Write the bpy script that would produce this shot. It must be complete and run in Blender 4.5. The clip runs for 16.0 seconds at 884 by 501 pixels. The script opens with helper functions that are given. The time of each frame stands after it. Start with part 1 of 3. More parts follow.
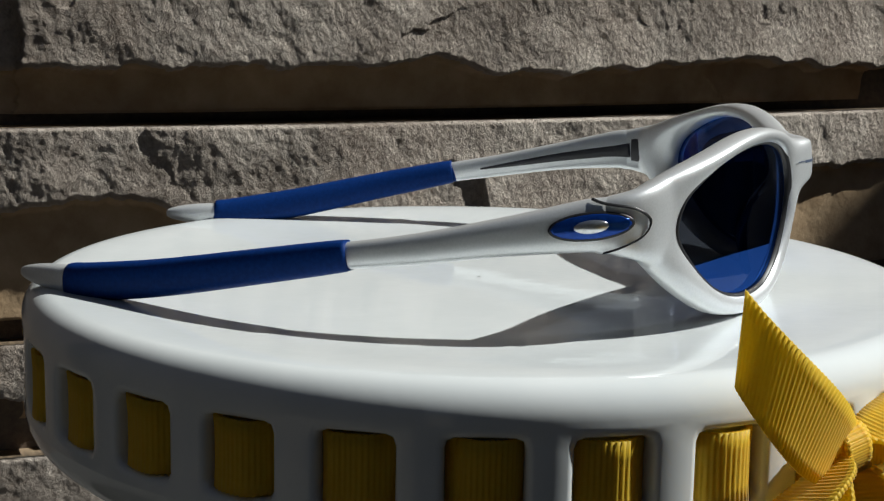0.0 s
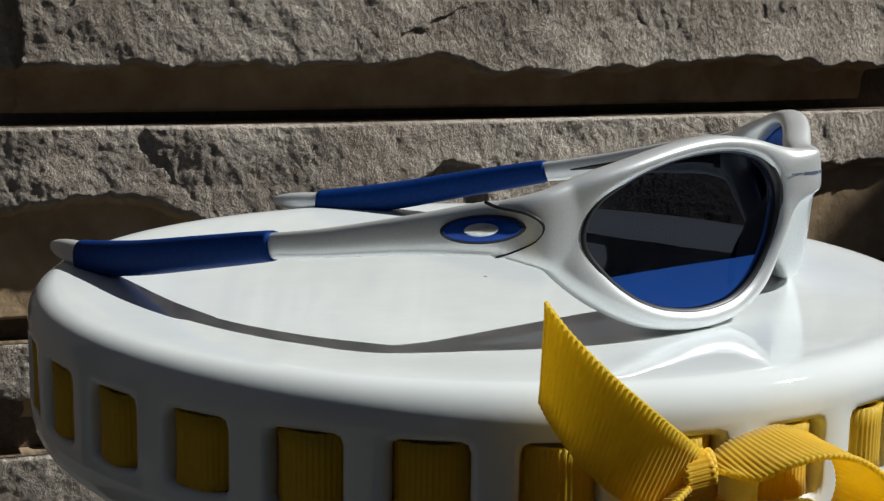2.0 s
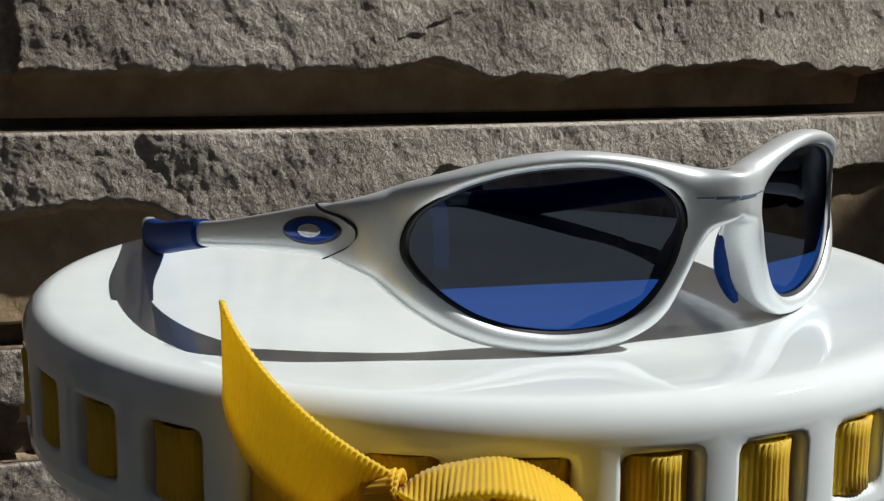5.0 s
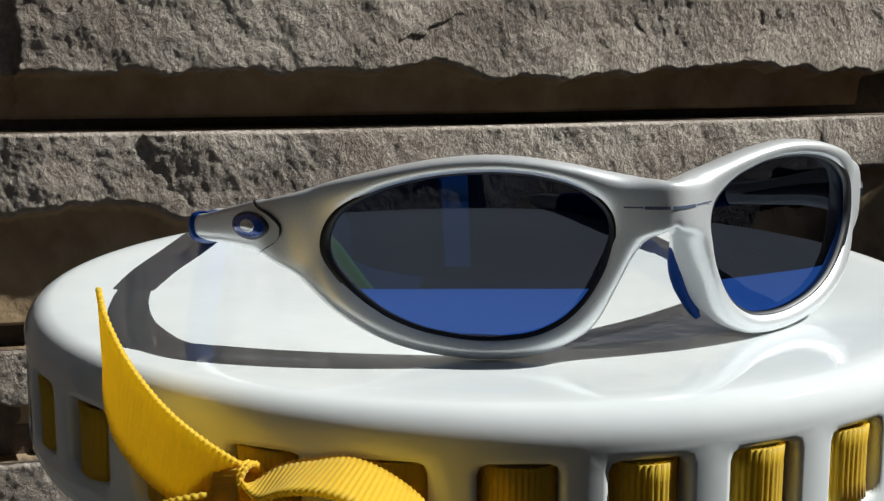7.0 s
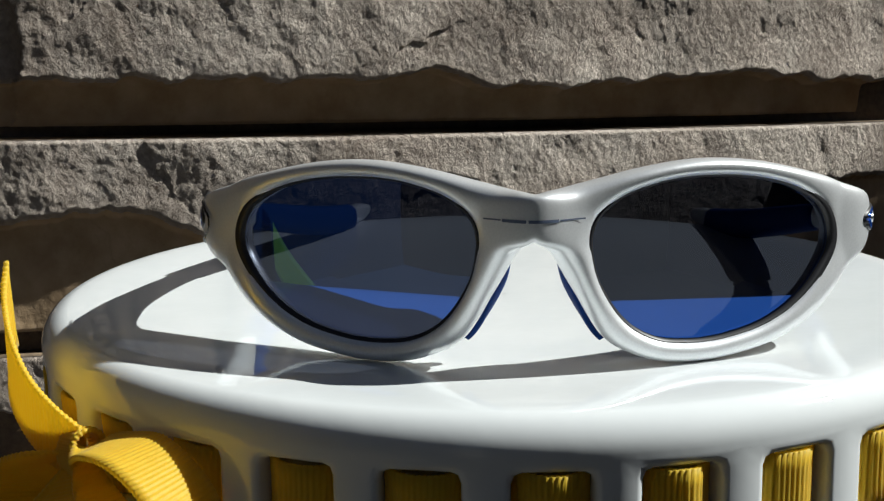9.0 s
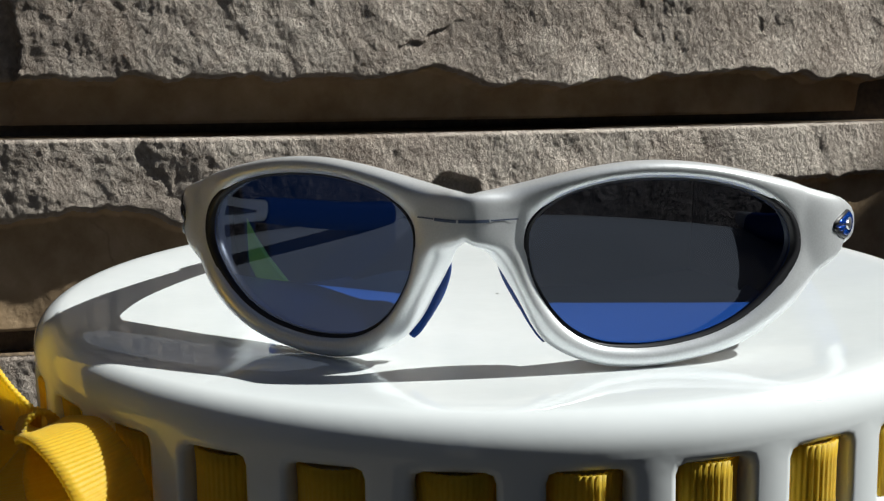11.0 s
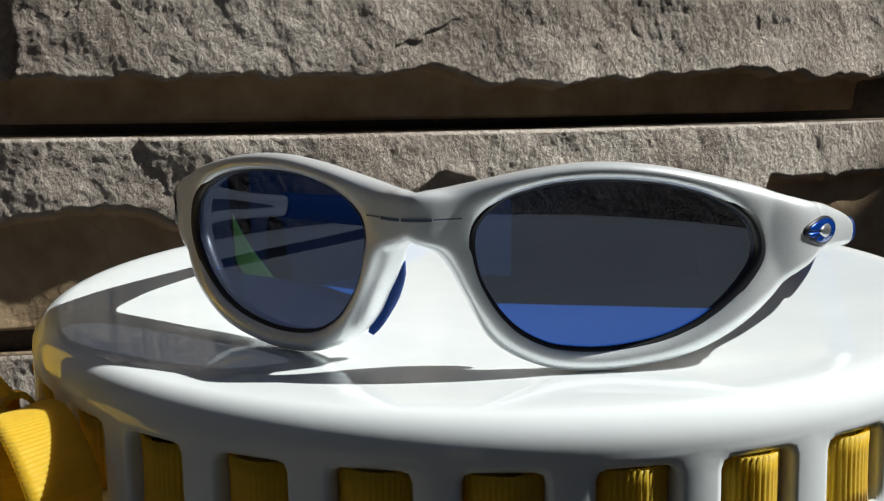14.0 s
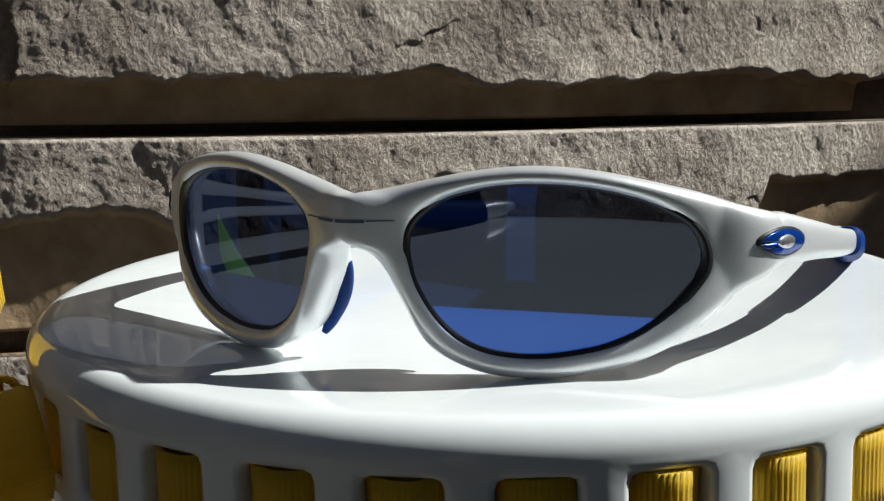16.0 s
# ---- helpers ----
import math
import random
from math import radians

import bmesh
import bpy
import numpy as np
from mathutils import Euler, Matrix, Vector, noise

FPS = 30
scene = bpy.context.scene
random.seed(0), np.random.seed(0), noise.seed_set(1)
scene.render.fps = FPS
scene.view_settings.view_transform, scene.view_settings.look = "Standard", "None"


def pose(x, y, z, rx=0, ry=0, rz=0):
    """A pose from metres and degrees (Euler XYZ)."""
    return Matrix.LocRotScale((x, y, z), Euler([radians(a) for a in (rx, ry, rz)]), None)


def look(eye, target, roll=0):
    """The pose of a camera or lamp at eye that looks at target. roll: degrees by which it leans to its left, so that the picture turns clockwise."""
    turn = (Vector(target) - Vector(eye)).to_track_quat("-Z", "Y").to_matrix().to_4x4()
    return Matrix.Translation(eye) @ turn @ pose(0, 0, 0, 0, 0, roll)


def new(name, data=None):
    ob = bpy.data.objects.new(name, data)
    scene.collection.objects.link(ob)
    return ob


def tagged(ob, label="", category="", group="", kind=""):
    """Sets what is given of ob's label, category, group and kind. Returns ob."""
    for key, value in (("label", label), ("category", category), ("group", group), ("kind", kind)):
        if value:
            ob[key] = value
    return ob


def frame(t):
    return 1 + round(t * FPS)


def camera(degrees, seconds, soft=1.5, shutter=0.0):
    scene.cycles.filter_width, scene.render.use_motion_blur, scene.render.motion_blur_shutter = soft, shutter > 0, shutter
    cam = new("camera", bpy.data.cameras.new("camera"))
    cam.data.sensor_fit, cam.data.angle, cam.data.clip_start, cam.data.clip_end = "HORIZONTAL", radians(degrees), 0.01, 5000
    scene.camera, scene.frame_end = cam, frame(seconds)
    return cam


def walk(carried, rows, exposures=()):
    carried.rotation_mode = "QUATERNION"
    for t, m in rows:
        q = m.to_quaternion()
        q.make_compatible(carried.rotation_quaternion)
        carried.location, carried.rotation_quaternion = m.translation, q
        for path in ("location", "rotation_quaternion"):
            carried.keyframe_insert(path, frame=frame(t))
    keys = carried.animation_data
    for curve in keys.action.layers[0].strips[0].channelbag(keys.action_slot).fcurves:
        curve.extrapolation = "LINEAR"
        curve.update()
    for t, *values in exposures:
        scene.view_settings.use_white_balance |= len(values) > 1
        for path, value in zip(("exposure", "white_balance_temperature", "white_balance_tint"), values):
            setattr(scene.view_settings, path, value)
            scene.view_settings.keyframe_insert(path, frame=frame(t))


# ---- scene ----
cam = camera(32.4, 16.0, soft=1.3)

# seconds, pitch, yaw: a camera held in one place, swaying a little
SWAY = [(0.0, -9.905, 1.178), (0.5, -9.97, 1.113), (1.0, -9.937, 0.983), (1.5, -9.937, 1.081), (2.0, -9.938, 1.178),
        (2.5, -9.969, 1.015), (3.0, -9.937, 1.161), (3.5, -10.001, 1.113), (4.0, -9.905, 1.048), (6.5, -9.71, 1.048),
        (7.0, -9.71, 1.081), (7.5, -9.612, 1.242), (8.0, -9.483, 1.081), (8.5, -9.563, 1.144), (9.0, -9.434, 1.113),
        (11.5, -9.483, 1.015), (12.0, -9.351, 0.951), (12.5, -9.351, 0.983), (13.0, -9.401, 0.951), (13.5, -9.417, 0.951),
        (14.0, -9.516, 0.951), (14.5, -9.401, 0.951), (15.0, -9.401, 0.951), (15.5, -9.385, 0.951), (16.0, -9.483, 0.951)]
EYE = (0.0, -0.34081, 0.0671)
walk(cam, [(t, pose(*EYE, 90 + p, 0, y) @ pose(0, 0, 0, 0, 0, -0.41)) for t, p, y in SWAY],
     exposures=[(0.0, -0.08), (3.5, 0.02), (7.0, 0.17), (9.0, 0.24), (12.5, 0.34), (16.0, 0.40)])

# seconds, degrees, millimetres: the stand turned in uneven steps, its axis drifting a little
TURN = [(0.0, 0.0, -1.1, -7.7), (0.5, -6.15, -1.7, -8.5), (1.0, -7.77, -1.2, -8.7), (1.5, -11.08, -1.7, -8.6),
        (2.0, -18.49, -1.1, -7.4), (2.5, -21.38, -0.9, -7.8), (3.0, -26.03, -1.4, -8.2), (3.5, -30.69, -1.5, -8.7),
        (4.0, -34.85, -2.2, -7.4), (4.2, -36.75, -2.2, -7.4), (6.3, -56.75, -2.1, -8.4), (6.5, -56.95, -2.1, -8.4),
        (7.0, -60.32, -1.7, -8.5), (7.5, -68.7, 0.1, -7.1), (8.0, -74.62, 1.3, -7.6), (8.5, -76.29, 0.6, -7.2),
        (9.0, -84.1, 2.0, -6.3), (9.2, -85.0, 2.0, -6.3), (11.3, -93.22, 1.2, -6.4), (11.5, -93.42, 1.2, -6.4),
        (12.0, -93.75, 1.5, -6.3), (12.5, -95.74, 0.9, -6.5), (13.0, -98.69, 1.7, -6.3), (13.5, -100.39, 1.9, -6.9),
        (14.0, -100.42, 2.2, -6.7), (14.5, -103.6, 2.2, -7.5), (15.0, -107.51, 2.8, -8.3), (15.5, -109.96, 3.0, -8.8),
        (16.0, -109.56, 2.3, -9.0)]

# ---- light ----
TO_SUN = Vector((1.1, 0.15, 1.0)).normalized()
SUN_HEIGHT = math.asin(TO_SUN.z)
SUN_BEARING = math.atan2(TO_SUN.x, TO_SUN.y)
world = bpy.data.worlds.new("sky")
scene.world = world
world.use_nodes = True
wn = world.node_tree
sky = wn.nodes.new("ShaderNodeTexSky")
sky.sky_type, sky.sun_disc = "NISHITA", False
sky.sun_elevation, sky.sun_rotation = SUN_HEIGHT, SUN_BEARING
wn.links.new(sky.outputs[0], wn.nodes["Background"].inputs[0])
wn.nodes["Background"].inputs[1].default_value = 0.0235
sun_data = bpy.data.lights.new("sun", "SUN")
sun_data.energy, sun_data.angle, sun_data.color = 5.2, radians(0.55), (0.975, 0.99, 0.955)
sun = new("sun", sun_data)
sun.matrix_world = look(TO_SUN * 5, (0, 0, 0))


# ---- materials ----
def material(name):
    m = bpy.data.materials.new(name)
    m.use_nodes = True
    nt = m.node_tree
    return m, nt, nt.nodes["Principled BSDF"], nt.nodes["Material Output"]


def node(nt, kind, **inputs):
    n = nt.nodes.new(kind)
    for k, v in inputs.items():
        n.inputs[k].default_value = v
    return n


def ramp(nt, fac, stops):
    r = nt.nodes.new("ShaderNodeValToRGB")
    e = r.color_ramp.elements
    while len(e) < len(stops):
        e.new(0.5)
    for el, (p, c) in zip(e, stops):
        el.position, el.color = p, (*c, 1)
    nt.links.new(fac, r.inputs[0])
    return r.outputs[0]


def bumped(nt, bsdf, height, strength, distance):
    b = node(nt, "ShaderNodeBump", Strength=strength, Distance=distance)
    nt.links.new(height, b.inputs["Height"])
    nt.links.new(b.outputs[0], bsdf.inputs["Normal"])


def coords(nt):
    return nt.nodes.new("ShaderNodeTexCoord").outputs["Object"]


def noise_tex(nt, vec, scale, detail=6.0, rough=0.6):
    n = node(nt, "ShaderNodeTexNoise", Scale=scale, Detail=detail, Roughness=rough)
    nt.links.new(vec, n.inputs["Vector"])
    return n.outputs[0]


def stone_material():
    m, nt, b, _ = material("split_stone")
    v = coords(nt)
    slant = nt.nodes.new("ShaderNodeMapping")
    slant.inputs["Rotation"].default_value = (0.0, 0.45, 0.0)
    slant.inputs["Scale"].default_value = (1.0, 1.0, 0.88)
    nt.links.new(v, slant.inputs["Vector"])
    big, fine = noise_tex(nt, v, 22.0, 5.0), noise_tex(nt, slant.outputs[0], 330.0, 8.0, 0.68)
    mix = nt.nodes.new("ShaderNodeMath")
    mix.operation = "MULTIPLY_ADD"
    nt.links.new(fine, mix.inputs[0])
    mix.inputs[1].default_value = 0.75
    nt.links.new(big, mix.inputs[2])
    col = ramp(nt, mix.outputs[0], [(0.55, (0.27, 0.215, 0.172)), (0.85, (0.51, 0.435, 0.37)), (1.15, (0.67, 0.59, 0.51))])
    nt.links.new(col, b.inputs["Base Color"])
    b.inputs["Roughness"].default_value = 0.92
    b.inputs["Specular IOR Level"].default_value = 0.2
    bumped(nt, b, fine, 1.0, 0.0034)
    return m


def sawn_stone_material():
    m, nt, b, _ = material("sawn_stone")
    v = coords(nt)
    n = noise_tex(nt, v, 60.0, 6.0)
    nt.links.new(ramp(nt, n, [(0.3, (0.40, 0.27, 0.15)), (0.7, (0.62, 0.45, 0.28))]), b.inputs["Base Color"])
    b.inputs["Roughness"].default_value = 0.9
    bumped(nt, b, noise_tex(nt, v, 500.0, 6.0), 0.4, 0.0006)
    return m


def mortar_material():
    m, nt, b, _ = material("mortar")
    n = noise_tex(nt, coords(nt), 300.0, 6.0)
    nt.links.new(ramp(nt, n, [(0.3, (0.13, 0.10, 0.08)), (0.7, (0.22, 0.17, 0.13))]), b.inputs["Base Color"])
    b.inputs["Roughness"].default_value = 0.95
    bumped(nt, b, n, 0.8, 0.001)
    return m


def ceramic_material():
    m, nt, b, _ = material("glazed_ceramic")
    v = coords(nt)
    n = noise_tex(nt, v, 40.0, 4.0)
    nt.links.new(ramp(nt, n, [(0.3, (0.745, 0.785, 0.79)), (0.7, (0.80, 0.835, 0.838))]), b.inputs["Base Color"])
    smear = noise_tex(nt, v, 130.0, 5.0)
    nt.links.new(ramp(nt, smear, [(0.35, (0.025,) * 3), (0.75, (0.075,) * 3)]), b.inputs["Roughness"])
    b.inputs["IOR"].default_value = 1.55
    bumped(nt, b, n, 0.06, 0.002)
    return m


def ribbon_material():
    m, nt, b, out = material("yellow_grosgrain")
    v = coords(nt)
    n = noise_tex(nt, v, 900.0, 3.0)
    nt.links.new(ramp(nt, n, [(0.3, (0.95, 0.62, 0.03)), (0.7, (0.98, 0.73, 0.065))]), b.inputs["Base Color"])
    b.inputs["Roughness"].default_value = 0.5
    b.inputs["Sheen Weight"].default_value = 0.25
    b.inputs["Specular IOR Level"].default_value = 0.35
    thin = nt.nodes.new("ShaderNodeBsdfTranslucent")
    thin.inputs[0].default_value = (0.98, 0.77, 0.09, 1)
    mx = nt.nodes.new("ShaderNodeMixShader")
    mx.inputs[0].default_value = 0.5
    nt.links.new(b.outputs[0], mx.inputs[1])
    nt.links.new(thin.outputs[0], mx.inputs[2])
    nt.links.new(mx.outputs[0], out.inputs[0])
    bumped(nt, b, n, 0.3, 0.0002)
    return m


def frame_material():
    m, nt, b, _ = material("pearl_silver_paint")
    v = coords(nt)
    flake = noise_tex(nt, v, 2500.0, 2.0)
    nt.links.new(ramp(nt, flake, [(0.3, (0.77, 0.79, 0.80)), (0.7, (0.84, 0.86, 0.87))]), b.inputs["Base Color"])
    b.inputs["Metallic"].default_value = 0.5
    b.inputs["Roughness"].default_value = 0.36
    b.inputs["Coat Weight"].default_value = 0.3
    b.inputs["Coat Roughness"].default_value = 0.12
    bumped(nt, b, flake, 0.05, 0.0002)
    return m


def rubber_material():
    m, nt, b, _ = material("blue_rubber")
    v = coords(nt)
    n = noise_tex(nt, v, 1200.0, 4.0)
    nt.links.new(ramp(nt, n, [(0.3, (0.001, 0.024, 0.135)), (0.7, (0.002, 0.036, 0.195))]), b.inputs["Base Color"])
    b.inputs["Roughness"].default_value = 0.55
    b.inputs["Specular IOR Level"].default_value = 0.12
    bumped(nt, b, n, 0.2, 0.0002)
    return m


def lens_material():
    m, nt, _, out = material("blue_mirror_lens")
    see = node(nt, "ShaderNodeBsdfTransparent", Color=(0.037, 0.041, 0.052, 1))
    gloss = node(nt, "ShaderNodeBsdfGlossy", Color=(0.012, 0.056, 0.25, 1), Roughness=0.015)
    add = nt.nodes.new("ShaderNodeAddShader")
    nt.links.new(see.outputs[0], add.inputs[0])
    nt.links.new(gloss.outputs[0], add.inputs[1])
    nt.links.new(add.outputs[0], out.inputs[0])
    return m


def plain_material(name, colour, rough, metal=0.0, grain=300.0):
    m, nt, b, _ = material(name)
    n = noise_tex(nt, coords(nt), grain, 5.0)
    lo, hi = [c * 0.82 for c in colour], [min(1, c * 1.12) for c in colour]
    nt.links.new(ramp(nt, n, [(0.3, lo), (0.7, hi)]), b.inputs["Base Color"])
    b.inputs["Roughness"].default_value, b.inputs["Metallic"].default_value = rough, metal
    return m


STONE, SAWN, MORTAR = stone_material(), sawn_stone_material(), mortar_material()
CERAMIC, RIBBON, PEARL = ceramic_material(), ribbon_material(), frame_material()
RUBBER, LENS = rubber_material(), lens_material()
BLACK = plain_material("black_gasket", (0.012, 0.012, 0.014), 0.45)
# dark tone for the shaded recesses inside the temples
SHADE = plain_material("dark_recess", (0.05, 0.05, 0.055), 0.4)
EMBLEM_BLUE = plain_material("blue_enamel", (0.006, 0.06, 0.36), 0.22, 0.5, 900.0)
EMBLEM_SILVER = plain_material("brushed_silver", (0.72, 0.73, 0.74), 0.28, 0.9, 900.0)
MARK = plain_material("dark_blue_print", (0.10, 0.13, 0.20), 0.4)
SLAB = plain_material("dark_slate", (0.06, 0.058, 0.055), 0.9, 0.0, 60.0)
EARTH = plain_material("dry_soil", (0.10, 0.085, 0.06), 0.95, 0.0, 8.0)
# near-black, for the added walls that hold back sky fill
BLOCKER = plain_material("dark_blocker", (0.026, 0.021, 0.017), 0.85, 0.0, 20.0)


# ---- building helpers ----
def mesh_object(name, verts, faces, mat, parent=None, label="", smooth=True):
    me = bpy.data.meshes.new(name)
    me.from_pydata([tuple(v) for v in verts], [], faces)
    me.materials.append(mat)
    bm = bmesh.new()
    bm.from_mesh(me)
    bmesh.ops.recalc_face_normals(bm, faces=bm.faces)
    bm.to_mesh(me)
    bm.free()
    me.polygons.foreach_set("use_smooth", [smooth] * len(me.polygons))
    ob = new(name, me)
    ob.parent = parent
    if label:
        tagged(ob, label)
    return ob


def grid_faces(rows, cols, wrap_r=False, wrap_c=False):
    f = []
    for i in range(rows if wrap_r else rows - 1):
        for j in range(cols if wrap_c else cols - 1):
            a, b = i * cols + j, i * cols + (j + 1) % cols
            c, d = ((i + 1) % rows) * cols + (j + 1) % cols, ((i + 1) % rows) * cols + j
            f.append((a, b, c, d))
    return f


def spline(points, per, closed=False):
    """Catmull-Rom through the points, per steps for each span."""
    p = [np.array(q, float) for q in points]
    n = len(p)
    out = []
    for i in range(n if closed else n - 1):
        if closed:
            a, b, c, d = p[i - 1], p[i], p[(i + 1) % n], p[(i + 2) % n]
        else:
            a, b, c, d = p[max(i - 1, 0)], p[i], p[i + 1], p[min(i + 2, n - 1)]
        for k in range(per):
            t = k / per
            out.append(0.5 * (2 * b + (c - a) * t + (2 * a - 5 * b + 4 * c - d) * t * t + (3 * b - a - 3 * c + d) * t ** 3))
    if not closed:
        out.append(p[-1])
    return np.array(out)


def even(path, step):
    """The same path with points step apart."""
    seg = np.r_[0, np.cumsum(np.linalg.norm(np.diff(path[:, :3], axis=0), axis=1))]
    n = max(2, int(seg[-1] / step) + 1)
    s = np.linspace(0, seg[-1], n)
    return np.stack([np.interp(s, seg, path[:, k]) for k in range(path.shape[1])], 1), s


def section_skin(st, sides, power):
    """Vertices and faces of a closed body along stations (x, y, z, half thickness, half height), in millimetres, upright in section."""
    st = np.array(st, float)
    tang = np.gradient(st[:, :3], axis=0)
    verts = []
    for q, t in zip(st, tang):
        side = np.array([-t[1], t[0], 0.0])
        side /= np.linalg.norm(side) + 1e-9
        up = np.cross(t, side)
        up /= np.linalg.norm(up) + 1e-9
        up *= np.sign(up[2])
        for k in range(sides):
            a = 2 * math.pi * k / sides
            c, s = math.cos(a), math.sin(a)
            verts.append((q[:3] + side * q[3] * math.copysign(abs(c) ** (2 / power), c) + up * q[4] * math.copysign(abs(s) ** (2 / power), s)) * 0.001)
    n = len(st)
    return verts, grid_faces(n, sides, wrap_c=True) + [tuple(range(sides)), tuple(range((n - 1) * sides, n * sides))]


def loft(name, stations, mat, parent, label="", sides=24, power=2.6, per=6):
    verts, faces = section_skin(spline(stations, per), sides, power)
    return mesh_object(name, verts, faces, mat, parent, label)


def value_noise(u, v, seed):
    """Smooth value noise on arrays, 0 to 1."""
    iu, iv = np.floor(u).astype(np.int64), np.floor(v).astype(np.int64)
    fu, fv = u - iu, v - iv
    fu, fv = fu * fu * (3 - 2 * fu), fv * fv * (3 - 2 * fv)

    def h(a, b):
        x = (a * 374761393 + b * 668265263 + seed * 2147483647) & 0xFFFFFFFF
        x = ((x ^ (x >> 13)) * 1274126177) & 0xFFFFFFFF
        return ((x ^ (x >> 16)) & 0xFFFF) / 65535.0
    return (h(iu, iv) * (1 - fu) + h(iu + 1, iv) * fu) * (1 - fv) + (h(iu, iv + 1) * (1 - fu) + h(iu + 1, iv + 1) * fu) * fv


def fbm(u, v, seed, octaves=5, gain=0.5):
    out, amp, tot = 0, 1.0, 0
    for o in range(octaves):
        a = 0.7 * o
        uu, vv = u * math.cos(a) - v * math.sin(a), u * math.sin(a) + v * math.cos(a)
        out, tot = out + amp * value_noise(uu * 2 ** o, vv * 2 ** o, seed + 17 * o), tot + amp
        amp *= gain
    return out / tot


def facets(u, v, seed):
    """Broken planes that meet in edges, about -0.5 to 0.5."""
    iu, iv = np.floor(u).astype(np.int64), np.floor(v).astype(np.int64)
    best = np.full(u.shape, -9.0)

    def h(a, b, k):
        x = (a * 374761393 + b * 668265263 + (seed * 31 + k) * 974634777) & 0xFFFFFFFF
        x = ((x ^ (x >> 13)) * 1274126177) & 0xFFFFFFFF
        return ((x ^ (x >> 16)) & 0xFFFF) / 65535.0
    for du in (-1, 0, 1):
        for dv in (-1, 0, 1):
            a, b = iu + du, iv + dv
            x, y = u - (a + h(a, b, 1)), v - (b + h(a, b, 2))
            best = np.maximum(best, (h(a, b, 3) - 0.5) * 0.7 + (h(a, b, 4) - 0.5) * x * 1.5 + (h(a, b, 5) - 0.5) * y * 1.5 - 0.55 * (x * x + y * y))
    return best


# ---- the stone wall ----
WALL = pose(0.0, 0.30, 0.0, 0, 1.25, 24.5)


def stone(parent, u0, u1, v0, v1, out, ledges, seed, step=0.0005):
    """One split-faced stone: a rough face broken off above a scalloped line, with the sawn bed set back under it.
    ledges: lines (u, v) under which the face steps back by depth metres."""
    nu, nv = int((u1 - u0) / step) + 1, int((v1 - v0) / step) + 1
    U, V = np.meshgrid(np.linspace(u0, u1, nu), np.linspace(v0, v1, nv))
    face = out + 0.0065 * (fbm(U * 14, V * 20, seed, 3) - 0.5) + 0.0008 * (fbm(U * 75, V * 60, seed + 5, 4, 0.6) - 0.5)
    a = 0.45
    P, Q = U * math.cos(a) + V * math.sin(a), V * math.cos(a) - U * math.sin(a)
    face += 0.0016 * facets(P * 34 + 0.35 * fbm(U * 120, V * 120, seed + 2, 3), Q * 30 + 0.35 * fbm(U * 120, V * 120, seed + 8, 3), seed)
    rough = 0.00034 * facets(P * 220 + 0.3 * fbm(U * 400, V * 400, seed + 6, 2), Q * 200, seed + 1) + 0.0006 * (fbm(P * 400, Q * 340, seed + 9, 5, 0.66) - 0.5) + 0.0006 * (fbm(U * 110, V * 100, seed + 21, 3, 0.6) - 0.5)
    face -= 0.5 * np.maximum(0, -0.05 - U) ** 2 + 0.30 * np.maximum(0, U - 0.0) ** 2
    W = face.copy()
    keep = np.ones_like(U)
    for line, depth, soft in ledges:
        lu, lv = zip(*line)
        edge = np.interp(U, lu, lv) + 0.006 * (fbm(U * 90, U * 0 + seed, seed + 3, 4, 0.6) - 0.5)
        k = np.clip((V - edge) / soft, 0, 1)
        k = k * k * (3 - 2 * k)
        W -= depth * (1 - k)
        if depth > 0.006:
            keep *= k
    W = W + rough * (0.12 + 0.88 * keep)
    back = np.minimum(np.minimum(U - u0, u1 - U), np.minimum(V - v0, v1 - V))
    W = np.where(back < 0.0011, W * (0.9 + 0.1 * np.clip(back / 0.0011, 0, 1)), W)
    chip = -0.002 + 0.020 * fbm(V * 60, V * 0 + seed, seed + 31, 4, 0.6)
    W = np.where((U - u0 < chip) | (u1 - U < chip), W * 0.35, W)
    verts = np.stack([U.ravel(), -W.ravel(), V.ravel()], 1)
    faces = grid_faces(nv, nu)
    # sides run back into the mortar
    ring = list(range(nu)) + [i * nu + nu - 1 for i in range(1, nv)] + [(nv - 1) * nu + j for j in range(nu - 2, -1, -1)] + [i * nu for i in range(nv - 2, 0, -1)]
    base = len(verts)
    rear = verts[ring].copy()
    rear[:, 1] = 0.012
    verts = np.concatenate([verts, rear])
    m = len(ring)
    faces += [(ring[i], ring[(i + 1) % m], base + (i + 1) % m, base + i) for i in range(m)]
    me = bpy.data.meshes.new("stone")
    me.from_pydata(verts.tolist(), [], faces)
    me.materials.append(STONE)
    me.materials.append(SAWN)
    cells = keep.reshape(nv, nu)[:-1, :-1].ravel() < 0.45
    me.polygons.foreach_set("material_index", np.concatenate([cells.astype(np.int32), np.ones(m, np.int32)]))
    me.polygons.foreach_set("use_smooth", [True] * len(me.polygons))
    ob = new("stone", me)
    ob.parent = parent
    return ob


